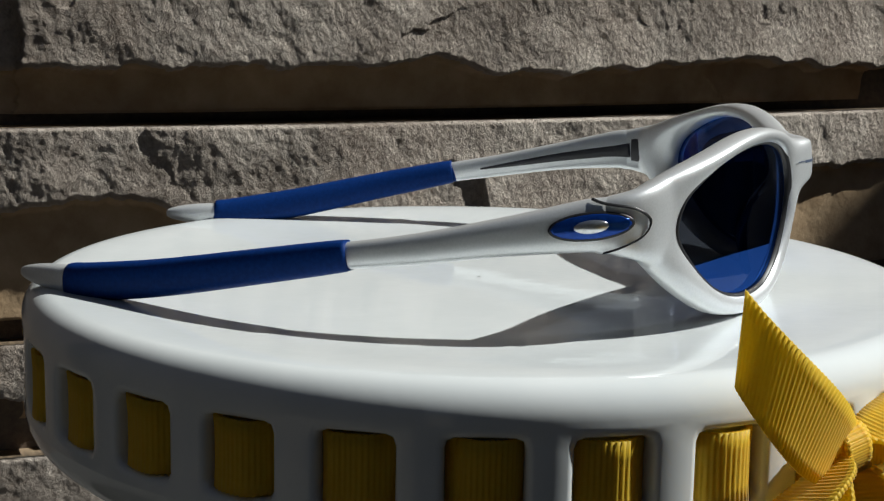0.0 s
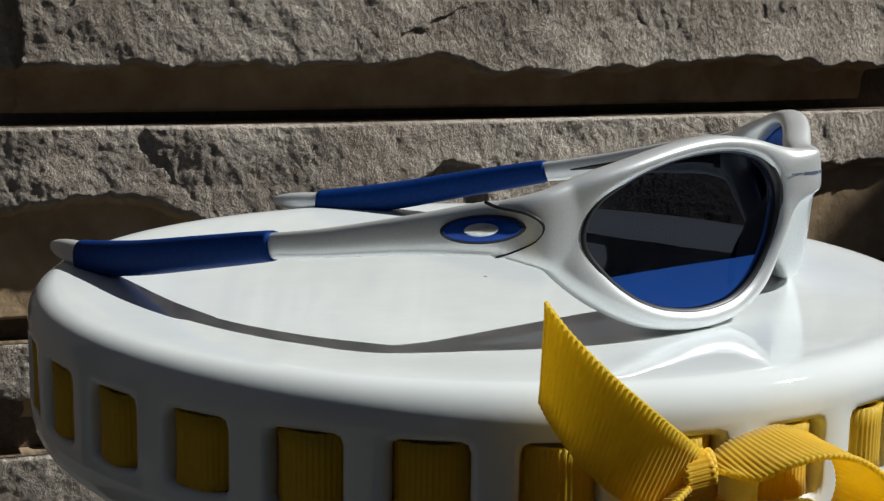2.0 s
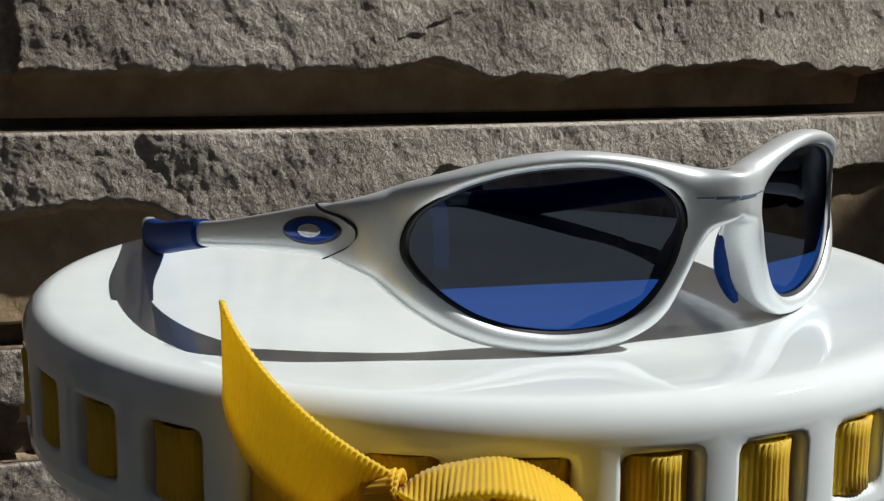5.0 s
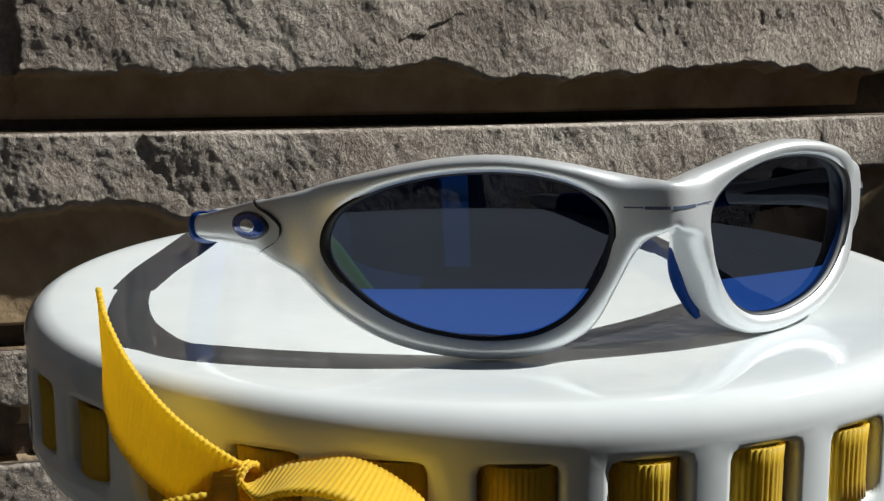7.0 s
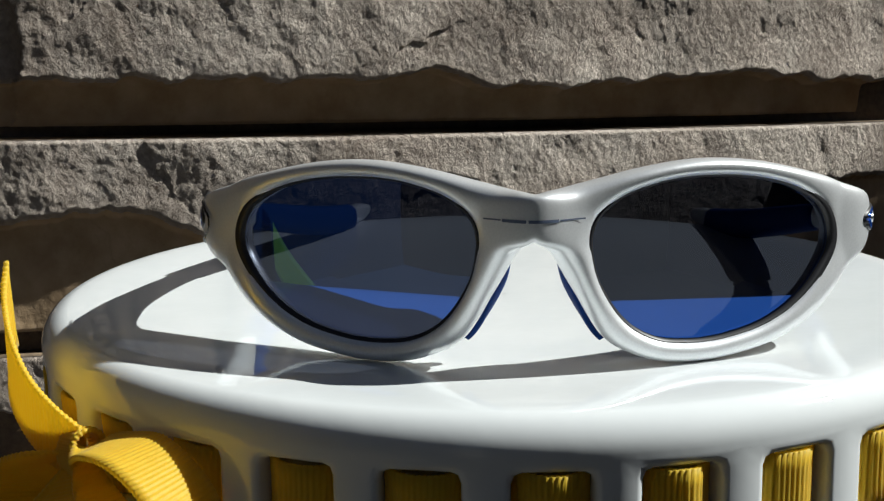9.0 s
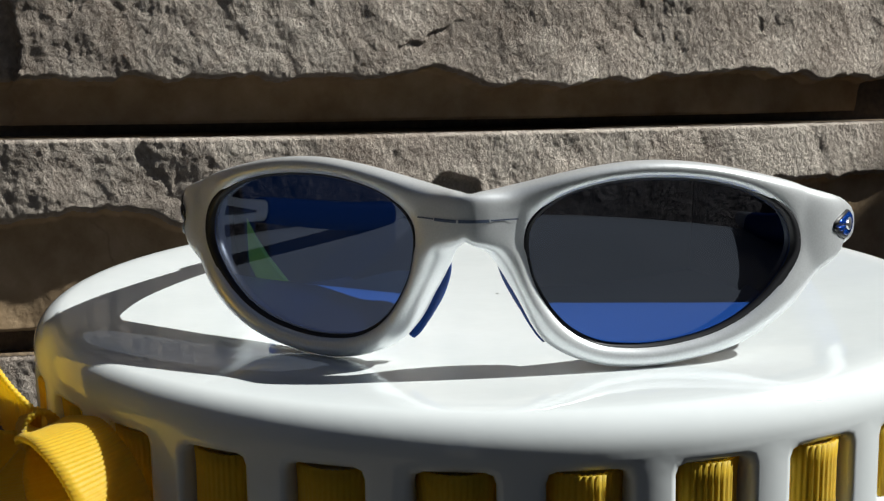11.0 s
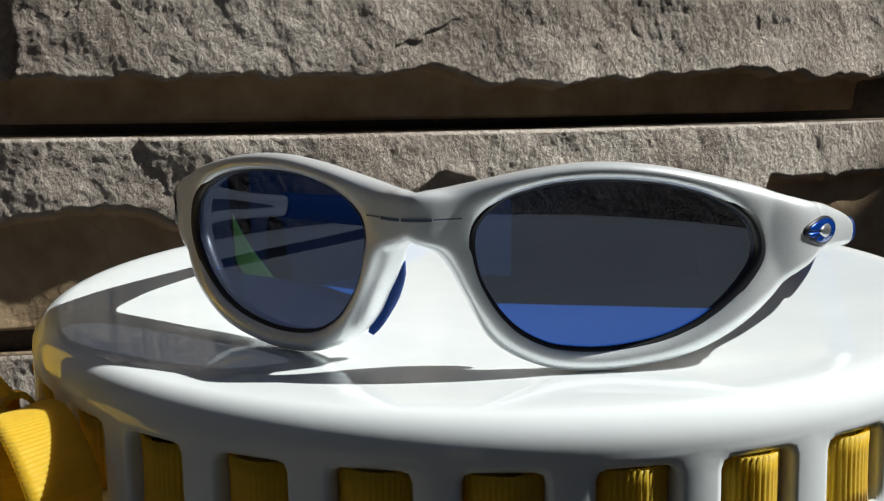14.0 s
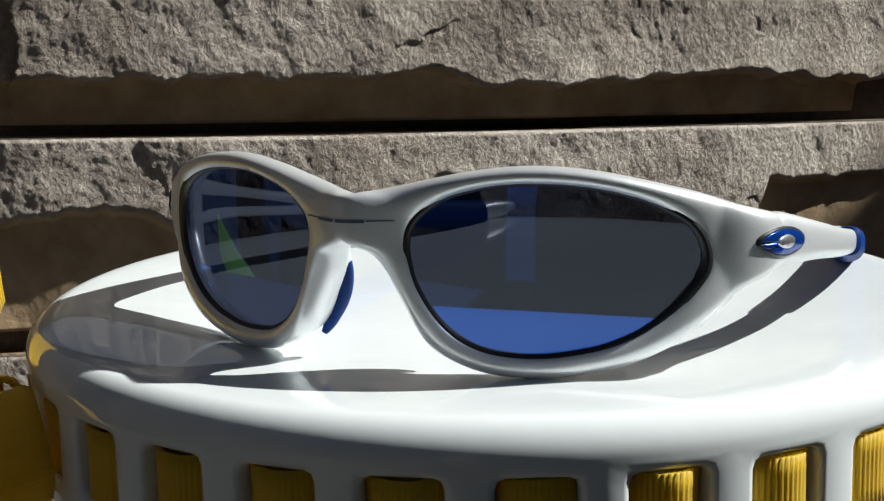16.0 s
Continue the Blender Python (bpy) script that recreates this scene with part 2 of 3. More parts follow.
def stone_wall():
    wall = mesh_object("wall_north", [(x, y, z) for z in (-0.9, 1.6) for x, y in ((-0.5, 0.0), (0.36, 0.0), (0.36, 0.2), (-0.5, 0.2))],
                       [(0, 1, 5, 4), (1, 2, 6, 5), (2, 3, 7, 6), (3, 0, 4, 7), (0, 3, 2, 1), (4, 5, 6, 7)], MORTAR, smooth=False)
    wall.matrix_world = WALL
    tagged(wall, "wall of split-faced beige stone courses with deep shaded joints", "wall", kind="structure")
    stone(wall, -0.196, 0.28, 0.0169, 0.096, 0.026,
          [([(-0.196, 0.032), (-0.13, 0.0325), (-0.05, 0.0325), (-0.027, 0.038), (-0.005, 0.0305), (0.03, 0.029), (0.08, 0.032), (0.13, 0.036), (0.17, 0.030), (0.28, 0.032)], 0.013, 0.0035)], 3)
    stone(wall, -0.40, -0.1972, 0.0169, 0.096, 0.008, [], 4, 0.001)
    stone(wall, -0.34, 0.28, -0.0600, 0.0128, 0.024,
          [([(-0.34, -0.022), (-0.19, -0.021), (-0.168, -0.0165), (-0.145, -0.018), (-0.122, -0.027), (-0.112, -0.044), (-0.07, -0.040), (-0.05, -0.044), (0.13, -0.044), (0.142, -0.016), (0.28, -0.014)], 0.007, 0.005),
           ([(-0.34, -0.07), (-0.048, -0.07), (-0.036, -0.012), (-0.020, -0.007), (-0.006, -0.011), (0.006, -0.07), (0.28, -0.07)], 0.0035, 0.003)], 7)
    stone(wall, -0.34, -0.162, -0.1000, -0.0685, 0.022, [([(-0.34, -0.090), (-0.162, -0.092)], 0.012, 0.003)], 11)
    stone(wall, -0.154, 0.28, -0.1000, -0.0685, 0.022, [([(-0.154, -0.090), (0.28, -0.092)], 0.012, 0.003)], 12, 0.001)
    stone(wall, -0.34, 0.0, -0.170, -0.112, 0.022, [([(-0.34, -0.16), (0, -0.16)], 0.012, 0.003)], 13, 0.0008)
    stone(wall, -0.40, 0.34, 0.108, 0.180, 0.022, [([(-0.40, 0.123), (0.34, 0.123)], 0.012, 0.003)], 14, 0.002)
    return wall


stone_wall()


# ---- surroundings out of view, with dark walls added to shape the light ----
def block(name, x0, x1, y0, y1, z0, z1, mat, label, category, m=None):
    ob = mesh_object(name, [(x, y, z) for z in (z0, z1) for x, y in ((x0, y0), (x1, y0), (x1, y1), (x0, y1))],
                     [(0, 1, 5, 4), (1, 2, 6, 5), (2, 3, 7, 6), (3, 0, 4, 7), (0, 3, 2, 1), (4, 5, 6, 7)], mat, smooth=False)
    if m is not None:
        ob.matrix_world = m
    return tagged(ob, label, category, kind="structure")


ground = mesh_object("ground", [(-60, -60, -0.9), (60, -60, -0.9), (60, 60, -0.9), (-60, 60, -0.9)], [(0, 1, 2, 3)], EARTH, smooth=False)
tagged(ground, "bare dry ground around the terrace", "ground", kind="structure")
block("ledge", -0.5, 0.5, -0.30, 0.27, -0.9, -0.15, SLAB, "dark slate ledge that carries the cake stand", "ledge")
# added walls: cut sky fill; the south gap mirrors sky in the lens
block("unseen_wall_south", -4.0, -0.55, -2.7, -2.6, -0.9, 2.0, BLOCKER, "unseen dark wall added to block sky light and darken reflections", "wall")
block("unseen_wall_south_2", -0.25, 5.0, -2.7, -2.6, -0.9, 1.7, BLOCKER, "unseen dark wall added to block sky light and darken reflections", "wall")
block("unseen_wall_north_2", 0.2, 2.3, 1.6, 1.7, -0.9, 2.0, BLOCKER, "unseen dark wall added to block sky light and darken reflections", "wall")
block("unseen_wall_north_3", -2.5, -0.3, 0.62, 0.72, -0.9, 2.0, BLOCKER, "unseen dark wall added to block sky light and darken reflections", "wall")
block("unseen_wall_west", -2.6, -2.5, -2.6, 1.2, -0.9, 2.2, BLOCKER, "unseen dark wall added to block sky light and darken reflections", "wall")
block("unseen_wall_east", 2.3, 2.4, -2.6, 3.0, -0.9, 1.9, BLOCKER, "unseen dark wall added to block sky light and darken reflections", "wall")


# ---- the cake stand ----
SLOTS, PITCH = 29, 360 / 29
SLOT_ZERO = -130.66
CENTRE = (0.0, 0.0)
RIM, SLOT_TOP, SLOT_H, SLOT_HALF = 0.100, -0.0073, 0.0138, 3.9


def around(deg, r, z):
    a = radians(deg)
    return (CENTRE[0] + r * math.cos(a), CENTRE[1] + r * math.sin(a), z)


def revolve(name, profile, mat, parent, label="", steps=280, centre=CENTRE):
    verts = [(centre[0] + r * math.cos(2 * math.pi * k / steps), centre[1] + r * math.sin(2 * math.pi * k / steps), z) for r, z in profile for k in range(steps)]
    return mesh_object(name, verts, grid_faces(len(profile), steps, wrap_c=True), mat, parent, label)


def cake_stand():
    thing = new("cake_stand")
    tagged(thing, "white glazed ceramic cake stand with a pierced rim on a ledge", "cake stand")
    band_z0, band_z1 = -0.0053, -0.0240
    # plate: flat top, rounded shoulder, down to the pierced band
    prof = [(0.0004, 0.0), (0.03, 0.0), (0.05, 0.0), (0.06, 0.0001), (0.07, 0.0004), (0.080, 0.0010), (0.087, 0.00155), (0.0920, 0.0018), (0.0942, 0.0018)]
    for k in range(1, 13):
        a = radians(90 * k / 12)
        prof.append((0.0942 + 0.0058 * math.sin(a), 0.0018 - 0.0062 * (1 - math.cos(a))))
    prof.append((RIM, band_z0))
    revolve("plate", prof, CERAMIC, thing)
    under = [(0.0004, -0.005), (0.08, -0.005), (0.090, -0.0065), (0.0945, -0.0095)]
    revolve("plate_underside", under, CERAMIC, thing)
    # pierced band, one slot after another
    verts, faces = [], []
    K = 40
    zc = SLOT_TOP - SLOT_H / 2

    def put(u, z, r):
        verts.append(around(u, r, z))
    for s in range(SLOTS):
        mid = SLOT_ZERO + SLOT_HALF + PITCH * s
        first = len(verts)
        loops = []
        cell = []
        for k in range(K):
            a = 2 * math.pi * k / K
            c, sn = math.cos(a), math.sin(a)
            g = 1 / max(abs(c), abs(sn))
            cell.append((c * g, sn * g))
        for grow, r in ((None, RIM), (1.0, RIM), (0.35, RIM - 0.00025), (0.0, RIM - 0.0011), (0.0, RIM - 0.0048)):
            for cx, cz in cell:
                if grow is None:
                    z = band_z0 if cz > 0.999 else band_z1 if cz < -0.999 else (band_z0 + band_z1) / 2 + cz * (band_z0 - band_z1) / 2
                    put(mid + cx * PITCH / 2, z, r)
                else:
                    # rounded rectangle: half sizes in mm, corner 1.6
                    hw, hh, rc = 6.6, SLOT_H * 500, 1.7
                    x, y = cx * hw, cz * hh
                    ex, ey = abs(x) - (hw - rc), abs(y) - (hh - rc)
                    if ex > 0 and ey > 0:
                        d = math.hypot(ex, ey)
                        x, y = math.copysign(hw - rc + ex / d * rc, x), math.copysign(hh - rc + ey / d * rc, y)
                    gx, gy = x * (1 + grow * 1.3 / hw), y * (1 + grow * 1.3 / hh)
                    put(mid + gx / 6.6 * SLOT_HALF, zc + gy * 0.001, r)
        for ring in range(4):
            for k in range(K):
                a, b = first + ring * K + k, first + ring * K + (k + 1) % K
                faces.append((a, b, b + K, a + K))
    band = mesh_object("pierced_band", verts, faces, CERAMIC, thing)
    bm = bmesh.new()
    bm.from_mesh(band.data)
    bmesh.ops.remove_doubles(bm, verts=bm.verts, dist=0.00002)
    bmesh.ops.recalc_face_normals(bm, faces=bm.faces)
    bm.to_mesh(band.data)
    bm.free()
    revolve("skirt", [(0.100, -0.0240), (0.0997, -0.0262), (0.0985, -0.0288), (0.0960, -0.0315), (0.0920, -0.0340), (0.0860, -0.0362), (0.0780, -0.0378), (0.0600, -0.0392), (0.0200, -0.0400)], CERAMIC, thing)
    revolve("pedestal", [(0.0004, -0.006), (0.030, -0.006), (0.024, -0.02), (0.018, -0.05), (0.017, -0.09), (0.024, -0.12), (0.045, -0.135), (0.055, -0.143), (0.056, -0.1505), (0.0004, -0.1515)], CERAMIC, thing)
    return thing


STAND = cake_stand()


# ---- ribbon ----
RIB = 0.00098


def strip(name, path, mat, parent, label="", across=6, rib=0.00025, thick=0.00022, ends=(0.0, 0.0)):
    """A ribbon along path rows (centre x, y, z, half-width vector x, y, z), with raised cross ribs. ends: skew of the two cut ends."""
    p, s = even(np.array(path, float), RIB / 4)
    c, w = p[:, :3], p[:, 3:]
    t = np.gradient(c, axis=0)
    n = np.cross(t, w)
    n /= np.linalg.norm(n, axis=1)[:, None] + 1e-12
    unit = t / (np.linalg.norm(t, axis=1)[:, None] + 1e-12)
    total = s[-1]
    verts = []
    off = np.abs(np.sin(np.pi * s / RIB)) * rib
    for side in (1, -1):
        for k in range(across + 1):
            f = 2 * k / across - 1
            edge = 0.00022 * abs(f) ** 12
            skew = (ends[0] * (1 - s / total) + ends[1] * s / total)[:, None] * f * unit
            edge_wave = 1 + (0.010 * np.sin(2 * np.pi * s / RIB) if abs(f) > 0.99 else 0 * s)
            verts.append(c + w * f * edge_wave[:, None] + n * (side * (thick / 2 + off + edge))[:, None] + skew)
    m, rows = len(s), 2 * (across + 1)
    order = list(range(across + 1)) + list(range(rows - 1, across, -1))
    flat = np.concatenate([verts[i] for i in order])
    faces = grid_faces(rows, m, wrap_r=True)
    return mesh_object(name, flat.tolist(), faces, mat, parent, label)


def polar_path(rows, per=10):
    """rows: degrees, radius mm, height mm, then the half-width vector along the turn, outward and up, in mm."""
    sm = spline(rows, per)
    out = []
    for d, r, z, wt, wr, wz in sm:
        a = radians(d)
        tg, rd = np.array([-math.sin(a), math.cos(a), 0]), np.array([math.cos(a), math.sin(a), 0])
        out.append((*around(d, r / 1000, z / 1000), *((tg * wt + rd * wr + np.array([0, 0, wz])) / 1000)))
    return out


def woven_ribbon():
    thing = new("ribbon")
    tagged(thing, "yellow grosgrain ribbon woven through the rim and tied in a bow", "ribbon")
    zc = (SLOT_TOP - SLOT_H / 2) * 1000 - 0.1
    rng = random.Random(5)
    rows = []
    for s in range(SLOTS):
        mid = SLOT_ZERO + SLOT_HALF + PITCH * s
        bulge = 99.4 + rng.uniform(-0.4, 0.3)
        tilt = rng.uniform(-0.25, 0.25)
        lean = rng.uniform(-0.5, 0.5)
        for du, r in ((-6.2, 94.4), (-4.3, 94.6), (-2.9, 98.0 + lean), (-0.9, bulge), (1.1, bulge + 0.1), (2.7, 97.8 - lean), (4.1, 94.6)):
            rows.append((mid + du, r, zc + tilt, 0.0, tilt * 0.3, 6.55))
    rows.append((rows[0][0] + 360, *rows[0][1:]))
    strip("threaded_band", polar_path(rows, 5), RIBBON, thing, across=4)
    # bow: the long cut tail, the loops and the second tail
    strip("tail", polar_path([(-52.8, 104.6, -13, 1.5, 0.5, 4.5), (-56, 107.5, -10.5, 2.2, 1, 6.5), (-59.5, 109.6, -6, 2.6, 1, 7.2),
                              (-63, 110.2, 0, 2, 0.5, 7.6), (-65.8, 109, 6, 1, 0.5, 7.9), (-67.4, 107.3, 10.4, 0.2, 0.5, 8.1)]),
          RIBBON, thing, "diagonally cut ribbon tail standing up")
    strip("loop", polar_path([(-52.3, 105.5, -11.5, 0.5, 2, 1.5), (-49.46, 107, -10, 0.5, 5, -1), (-46.19, 107.5, -8, 0, 6.6, -0.5), (-42.58, 108, -7.3, 0, 7, -0.5),
                              (-38.97, 108.5, -9.6, 0, 7, -0.6), (-35.79, 109, -14.4, 0, 7, -1), (-34.67, 109, -20, 0, 7, -0.6), (-36.99, 109, -25, 0, 7, 0),
                              (-43.01, 108.5, -24, 0, 6, 0), (-49.46, 107, -18, 0, 4, 0), (-52.3, 105.5, -13.5, 0, 2, 0)]), RIBBON, thing)
    strip("loop", polar_path([(-54, 105.5, -12.5, 0.5, 2, 0), (-56.8, 108, -15, 0, 5.5, 2), (-61, 109.5, -19, 0, 7, 2), (-63.8, 110, -25, 0, 7.2, 1),
                              (-62, 110, -31, 0, 7.2, 0), (-57.3, 109, -26, 0, 6.5, 0), (-54, 106, -15.5, 0, 2, 0)]), RIBBON, thing)
    strip("tail", polar_path([(-52.6, 105.8, -15, 2, 2, 0), (-49.9, 108, -23, 5, 3, 1.5), (-47.1, 109, -33, 6, 2, 2), (-45.2, 108, -43, 6, 2, 2)]), RIBBON, thing, ends=(0, 0.004))
    # knot: two turns of bunched ribbon round the crossing
    rows = []
    for k in range(0, 33):
        a = 2 * math.pi * k / 16
        rows.append((-53.2 + 0.4 * math.sin(a * 0.5), 105.0 + 3.4 * math.cos(a), -12.6 + 4.2 * math.sin(a), 2.6, 0.2, 0.5))
    strip("knot", polar_path(rows, 4), RIBBON, thing, across=8)
    return thing


RIBBON_THING = woven_ribbon()


# ---- sunglasses (millimetres, x forward, y to the wearer's left, z up) ----
RIM_OUT = [(0.0, 32.9), (4.3, 33.2), (9.4, 34.3), (19.7, 36.5), (30.3, 37.5), (41.3, 36.3), (53.1, 32.9), (59.3, 30.0), (62.9, 27.0), (64.6, 22.4),
           (61.9, 15.2), (55.8, 7.8), (46.8, 2.3), (36.2, -0.1), (27.0, -0.4), (19.7, 1.1), (12.5, 5.4), (8.6, 13.3), (6.1, 19.2), (3.3, 22.9), (0.0, 24.2)]
LENS_OUT = [(56.1, 19.0), (54.6, 25.6), (48.9, 30.2), (42.8, 32.6), (37.3, 33.7), (32.5, 34.1), (27.5, 34.1), (21.8, 33.3), (15.3, 31.0), (10.6, 26.2), (10.7, 19.0),
            (13.3, 12.8), (17.2, 7.9), (22.2, 4.9), (27.6, 3.9), (32.5, 3.8), (37.1, 4.4), (42.3, 5.7), (47.7, 8.4), (52.6, 12.9)]
HEART = (32.5, 19.0)


def back(y):
    y = abs(y)
    return 3.5 + 0.00829 * y * y - 1.163e-6 * y ** 4 + 2.81e-10 * y ** 6 - 3.5 * math.exp(-(y / 6) ** 2)


def shell(y, z, d=0.0):
    """A point of the wrapped front, d millimetres in front of it."""
    sy = 0.01658 * abs(y) - 4.652e-6 * abs(y) ** 3 + 1.686e-9 * abs(y) ** 5 + 7.0 * abs(y) / 36 * math.exp(-(y / 6) ** 2)
    sz = (z - 20) / 90.0
    n = np.array([1.0, math.copysign(sy, y), sz])
    n /= np.linalg.norm(n)
    return (np.array([-back(y) - (z - 20) ** 2 / 180.0, y, z]) + n * d) * 0.001


def ray_loop(outline, closed, count):
    """Radii of an outline round HEART at even angles."""
    pts = spline(outline, 14, closed)
    if not closed:
        tail = np.linspace(pts[-1], pts[0], 30)[1:-1]
        pts = np.concatenate([pts, tail])
    d = pts - np.array(HEART)
    ang = np.unwrap(np.arctan2(d[:, 1], d[:, 0]))
    rad = np.hypot(d[:, 0], d[:, 1])
    a0 = np.mod(ang, 2 * math.pi)
    o = np.argsort(a0)
    a0, rad = a0[o], rad[o]
    q = np.linspace(0, 2 * math.pi, count, endpoint=False)
    return q, np.interp(q, np.r_[a0[-1] - 2 * math.pi, a0, a0[0] + 2 * math.pi], np.r_[rad[-1], rad, rad[0]])


COUNT = 160
ANG, R_OUT = ray_loop(RIM_OUT, False, COUNT)
_, R_LENS = ray_loop(LENS_OUT, True, COUNT)
# section of the rim from lens edge to outer edge: share of the way, millimetres forward
SECTION = [(0.0, -0.4), (0.03, 0.5), (0.12, 1.2), (0.3, 1.8), (0.5, 2.0), (0.7, 1.7), (0.88, 0.8), (0.97, -0.4), (1.0, -1.6), (0.97, -2.9), (0.85, -3.8), (0.5, -4.3), (0.15, -3.6), (0.0, -2.4)]


def rim(parent):
    verts, faces = [], []
    for side in (1, -1):
        first = len(verts)
        for f, d in SECTION:
            for k in range(COUNT):
                r = R_LENS[k] + (R_OUT[k] - R_LENS[k]) * f
                y, z = HEART[0] + r * math.cos(ANG[k]), HEART[1] + r * math.sin(ANG[k])
                yo = HEART[0] + R_OUT[k] * math.cos(ANG[k])
                w = min(1.0, max(0.0, yo / 5.0))
                off = (math.degrees(ANG[k]) - 8 + 180) % 360 - 180
                corner = math.exp(-(off / 20.0) ** 2)
                full = 2.0 if d > -1.7 else -4.3
                dd = d if f < 0.5 else d * w + full * (1 - w)
                if d > -1.7 and f > 0.1:
                    dd += (0.7 - 0.5 * f - dd) * 0.8 * corner
                nose = min(1.0, max(0.0, (16.0 - y) / 5.0)) * min(1.0, max(0.0, (24.0 - z) / 6.0))
                if dd < -2.0:
                    dd *= 1 + 0.9 * nose
                y = max(y, 0.0)
                verts.append(shell(side * y, z, dd))
        q = grid_faces(len(SECTION), COUNT, wrap_r=True, wrap_c=True)
        faces += [tuple(first + i for i in (f if side == 1 else f[::-1])) for f in q]
    for side in (1, -1):
        st = spline(ROOT, 6)
        tv, tf = section_skin([(x, side * y, z, a, b) for x, y, z, a, b in st], 28, 3.2)
        first = len(verts)
        verts += list(tv)
        faces += [tuple(first + k for k in f) for f in tf]
    ob = mesh_object("front_frame", verts, faces, PEARL, parent)
    skin = ob.modifiers.new("skin", "REMESH")
    skin.mode, skin.voxel_size, skin.use_smooth_shade = "VOXEL", 0.00032, True
    soften = ob.modifiers.new("soften", "SMOOTH")
    soften.factor, soften.iterations = 0.5, 60
    return ob


def lens(parent, side):
    verts, faces = [], []
    rings = 10
    for g in range(1, rings + 1):
        for k in range(COUNT):
            r = (R_LENS[k] + 0.4) * g / rings
            verts.append(shell(side * (HEART[0] + r * math.cos(ANG[k])), HEART[1] + r * math.sin(ANG[k]), -0.6))
    verts.append(shell(side * HEART[0], HEART[1], -0.6))
    faces = grid_faces(rings, COUNT, wrap_c=True)
    c = len(verts) - 1
    faces += [(c, k, (k + 1) % COUNT) for k in range(COUNT)]
    ob = mesh_object("lens", verts, faces, LENS, parent, "dark lens with a blue mirror coating")
    verts = []
    for grow, d in ((-0.25, -0.5), (-0.1, 0.1), (0.75, 0.85), (0.8, 0.2)):
        for k in range(COUNT):
            r = R_LENS[k] + grow
            verts.append(shell(side * (HEART[0] + r * math.cos(ANG[k])), HEART[1] + r * math.sin(ANG[k]), d))
    mesh_object("lens_groove", verts, grid_faces(4, COUNT, wrap_c=True), BLACK, parent, "thin black groove round the lens")
    return ob


ROOT = [(-29.0, 57.2, 21.5, 1.5, 9.0), (-31.0, 59.2, 21.6, 2.0, 8.4), (-33.2, 61.2, 21.7, 2.3, 7.4), (-36.0, 62.8, 21.7, 2.5, 6.4), (-39.5, 63.6, 21.6, 2.55, 5.5), (-43.5, 64.1, 21.4, 1.9, 4.2)]
ARM = [(-34.5, 61.8, 21.8, 1.2, 4.2), (-37.5, 63.2, 21.7, 2.0, 5.2), (-40.5, 63.8, 21.5, 2.5, 5.3), (-44, 64.3, 21.3, 2.6, 4.9), (-58, 66.5, 19.0, 2.5, 3.7), (-76, 67.0, 15.7, 2.2, 2.9), (-94, 65.2, 12.9, 2.0, 2.5)]


# points of the outer faces of root and arm, in millimetres
SIDE_SKIN = np.array(section_skin(spline(ROOT, 12), 80, 3.2)[0] + section_skin(spline(ARM, 40), 80, 2.6)[0]) * 1000


def outer_side(x, z):
    """How far out the outer face of a temple lies at x, z."""
    p = SIDE_SKIN
    near = (np.abs(p[:, 0] - x) < 0.6) & (np.abs(p[:, 2] - z) < 0.6)
    return float(p[near, 1].max()) if near.any() else float(np.interp(-x, [30, 40, 58], [60.0, 66.2, 69.0]))


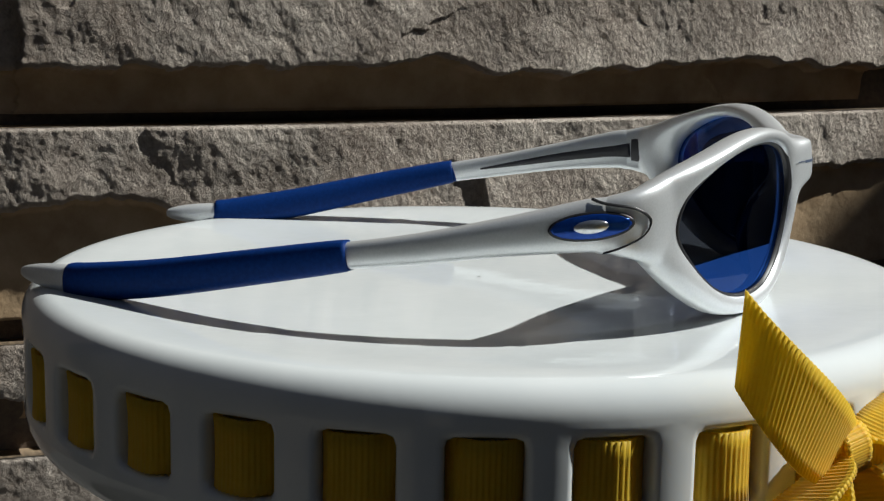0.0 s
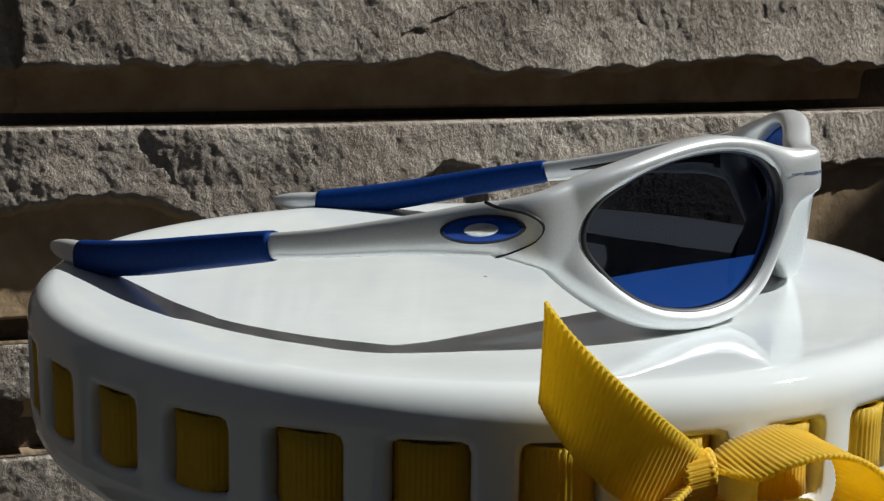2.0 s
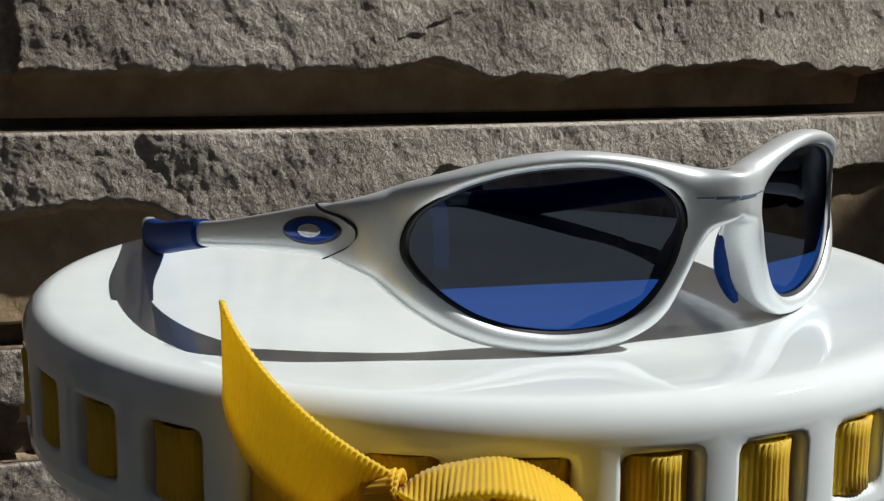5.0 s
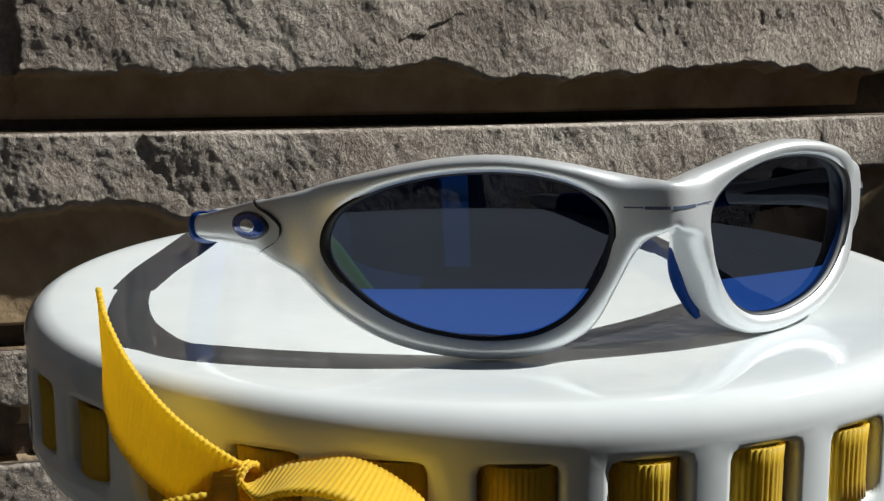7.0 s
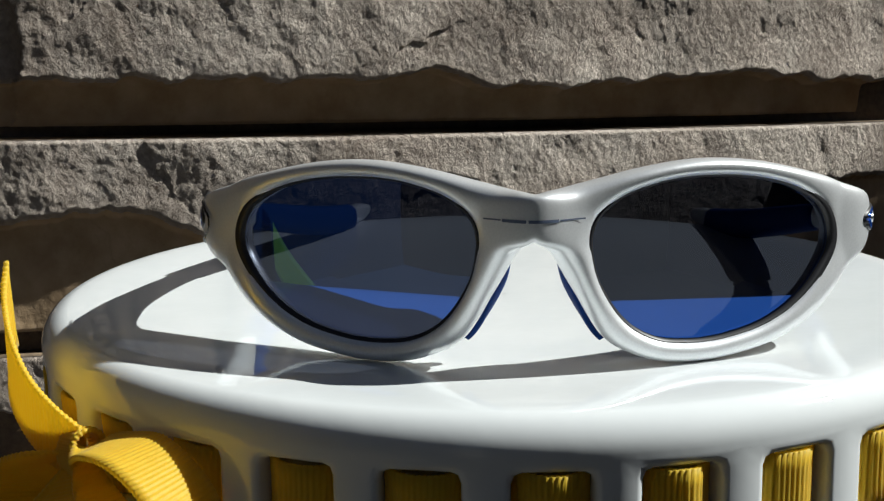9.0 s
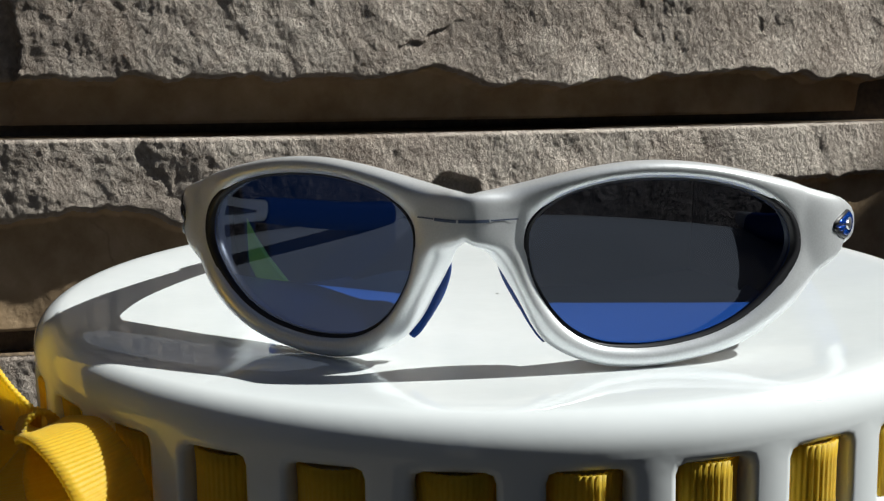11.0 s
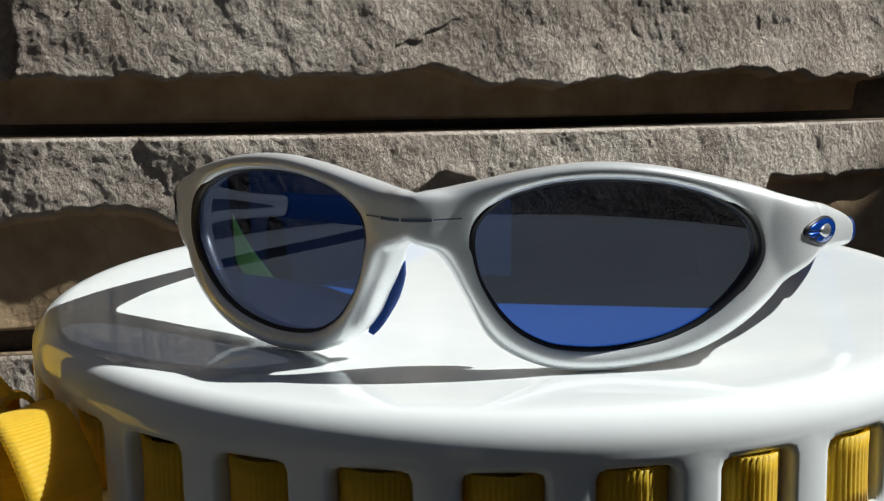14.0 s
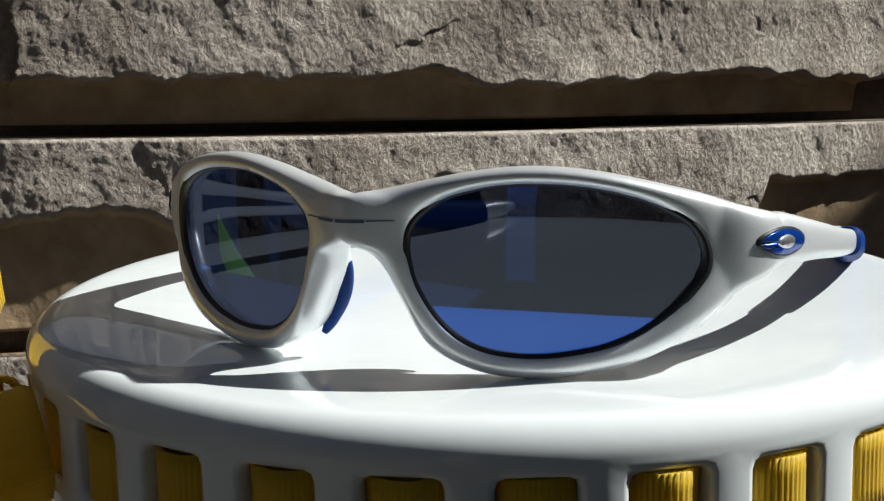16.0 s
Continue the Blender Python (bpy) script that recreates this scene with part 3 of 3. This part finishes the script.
def temple(parent, side):
    def s(rows):
        # the left arm sits a little lower towards its tip
        return [(x, side * y, z - (1.5 * max(0.0, -x - 44) / 110 if side > 0 else 0.0), a, b) for x, y, z, a, b in rows]
    arm = loft("temple", s(ARM), PEARL, parent)
    loft("sleeve", s([(-88.5, 66.0, 13.7, 2.3, 2.6), (-89.5, 65.9, 13.6, 2.8, 3.1), (-108, 62.2, 9.8, 3.0, 3.5), (-128, 56.6, 5.6, 3.1, 3.8), (-144, 51.6, 3.0, 3.0, 3.9), (-149, 49.9, 2.7, 2.8, 3.6), (-150, 49.6, 2.7, 2.3, 2.9)]), RUBBER, arm, "blue rubber grip sleeve")
    loft("temple_tip", s([(-147, 50.5, 2.8, 2.2, 2.8), (-154, 48.2, 2.9, 2.2, 2.6), (-158.5, 46.7, 3.0, 1.9, 2.0), (-161.4, 45.7, 3.1, 1.1, 1.1), (-162, 45.5, 3.1, 0.3, 0.3)]), PEARL, arm)
    # no recess is cut: a dark strip stands for the groove's shade
    inner = [(-40, 61.2, 21.6, 0.5, 1.9), (-46, 62.3, 20.9, 0.5, 1.5), (-58, 64.1, 19.0, 0.45, 1.1), (-70, 64.7, 16.8, 0.4, 0.7), (-80, 64.6, 15.0, 0.2, 0.2)]
    loft("groove_shade", s(inner), SHADE, arm, "dark strip for the shaded groove along the inner side", sides=12)
    # likewise a dark piece for the notch at the hinge
    loft("hinge", s([(-35.0, 59.6, 21.9, 0.9, 3.0), (-37.5, 60.7, 21.8, 1.0, 3.2), (-39.5, 61.4, 21.7, 0.8, 3.0)]), SHADE, arm, "dark piece for the notch at the hinge", sides=12)
    # seam where the arm meets the front, and the oval emblem on the outer side
    def oval(name, a, b, lift, height, mat, par, label=""):
        verts = []
        steps = 48
        for g, h in ((1.0, -1.2), (1.0, height * 0.6), (0.93, height), (0.0, height)):
            for k in range(steps):
                t = 2 * math.pi * k / steps
                lx, lz = a * g * math.cos(t), b * g * math.sin(t)
                ang = radians(8)
                x, z = (-42.6 if side < 0 else -40.2) + lx * math.cos(ang), 21.7 + lz + lx * 0.11
                yb = outer_side(x, z)
                verts.append((np.array([x, side * (yb + lift + h), z])) * 0.001)
        return mesh_object(name, verts, grid_faces(4, steps, wrap_c=True), mat, par, label)
    em = oval("emblem", 7.4, 2.3, 0.0, 0.45, EMBLEM_BLUE, arm, "blue oval emblem plate")
    oval("emblem_rim", 7.9, 2.7, 0.0, 0.3, BLACK, arm)
    oval("emblem_core", 3.2, 1.25, 0.25, 0.4, EMBLEM_SILVER, arm)
    # dark joint line that curls round the front end of the emblem, open on the right arm only
    if side < 0:
        pts = []
        for x, z in spline([(-42.7, 26.6), (-40.2, 25.9), (-34.7, 25.1), (-32.0, 22.9), (-33.1, 20.1), (-37.2, 17.8), (-40.2, 16.7)], 8):
            pts.append((x, side * (outer_side(x, z) + 0.02), z))
        pts = np.array(pts)
        verts = [(q + np.array([0.24 * math.cos(k * math.pi / 3), 0.24 * math.sin(k * math.pi / 3) * 0.9, 0.24 * math.sin(k * math.pi / 3 + 0.6)])) * 0.001 for q in pts for k in range(6)]
        mesh_object("joint_line", verts, grid_faces(len(pts), 6, wrap_c=True), BLACK, arm, "dark joint line")
    return arm


def nose_pad(parent, side):
    rows = [(-7.0, side * 4.9, 21.4, 0.9, 1.2), (-9.6, side * 6.3, 16.6, 1.6, 1.5), (-11.5, side * 8.7, 11.1, 1.8, 1.5), (-11.8, side * 11.2, 6.4, 1.4, 1.2), (-11.4, side * 12.5, 4.2, 0.6, 0.6)]
    return loft("nose_pad", rows, RUBBER, parent, "blue rubber nose pad", sides=14)


def bridge_mark(parent):
    # small printed mark on the bridge: bars in place of the lettering
    def patch(y0, y1, z0, z1, name="printed_bar"):
        n = 12
        verts = [shell(y0 + (y1 - y0) * i / n, z, 2.06) for z in (z0, z1) for i in range(n + 1)]
        mesh_object(name, verts, grid_faces(2, n + 1), MARK, parent)
    patch(-8.2, -4.8, 27.95, 28.2)
    patch(-4.6, -1.0, 27.75, 28.3)
    patch(-0.7, 3.3, 27.75, 28.3)
    patch(3.5, 8.2, 27.95, 28.2)


def sunglasses():
    thing = new("sunglasses")
    tagged(thing, "silver-white wraparound sunglasses with blue mirror lenses and blue sleeves", "sunglasses")
    front = rim(thing)
    for side in (1, -1):
        lens(thing, side)
        temple(thing, side)
        nose_pad(thing, side)
    bridge_mark(front)
    return thing


SUNGLASSES = sunglasses()
GLASSES_AT = pose(0.07328, 0.00155, 0.00075, 0.19, 1.78, -7.78)
STAND_AT = pose(0.00243, 0.00503, 0.0020, 0.3, 1.45, 0)


def motions():
    for thing, at in ((STAND, STAND_AT), (RIBBON_THING, STAND_AT), (SUNGLASSES, GLASSES_AT)):
        walk(thing, [(t, pose(x / 1000, y / 1000, 0, 0, 0, a) @ at) for t, a, x, y in TURN])


motions()
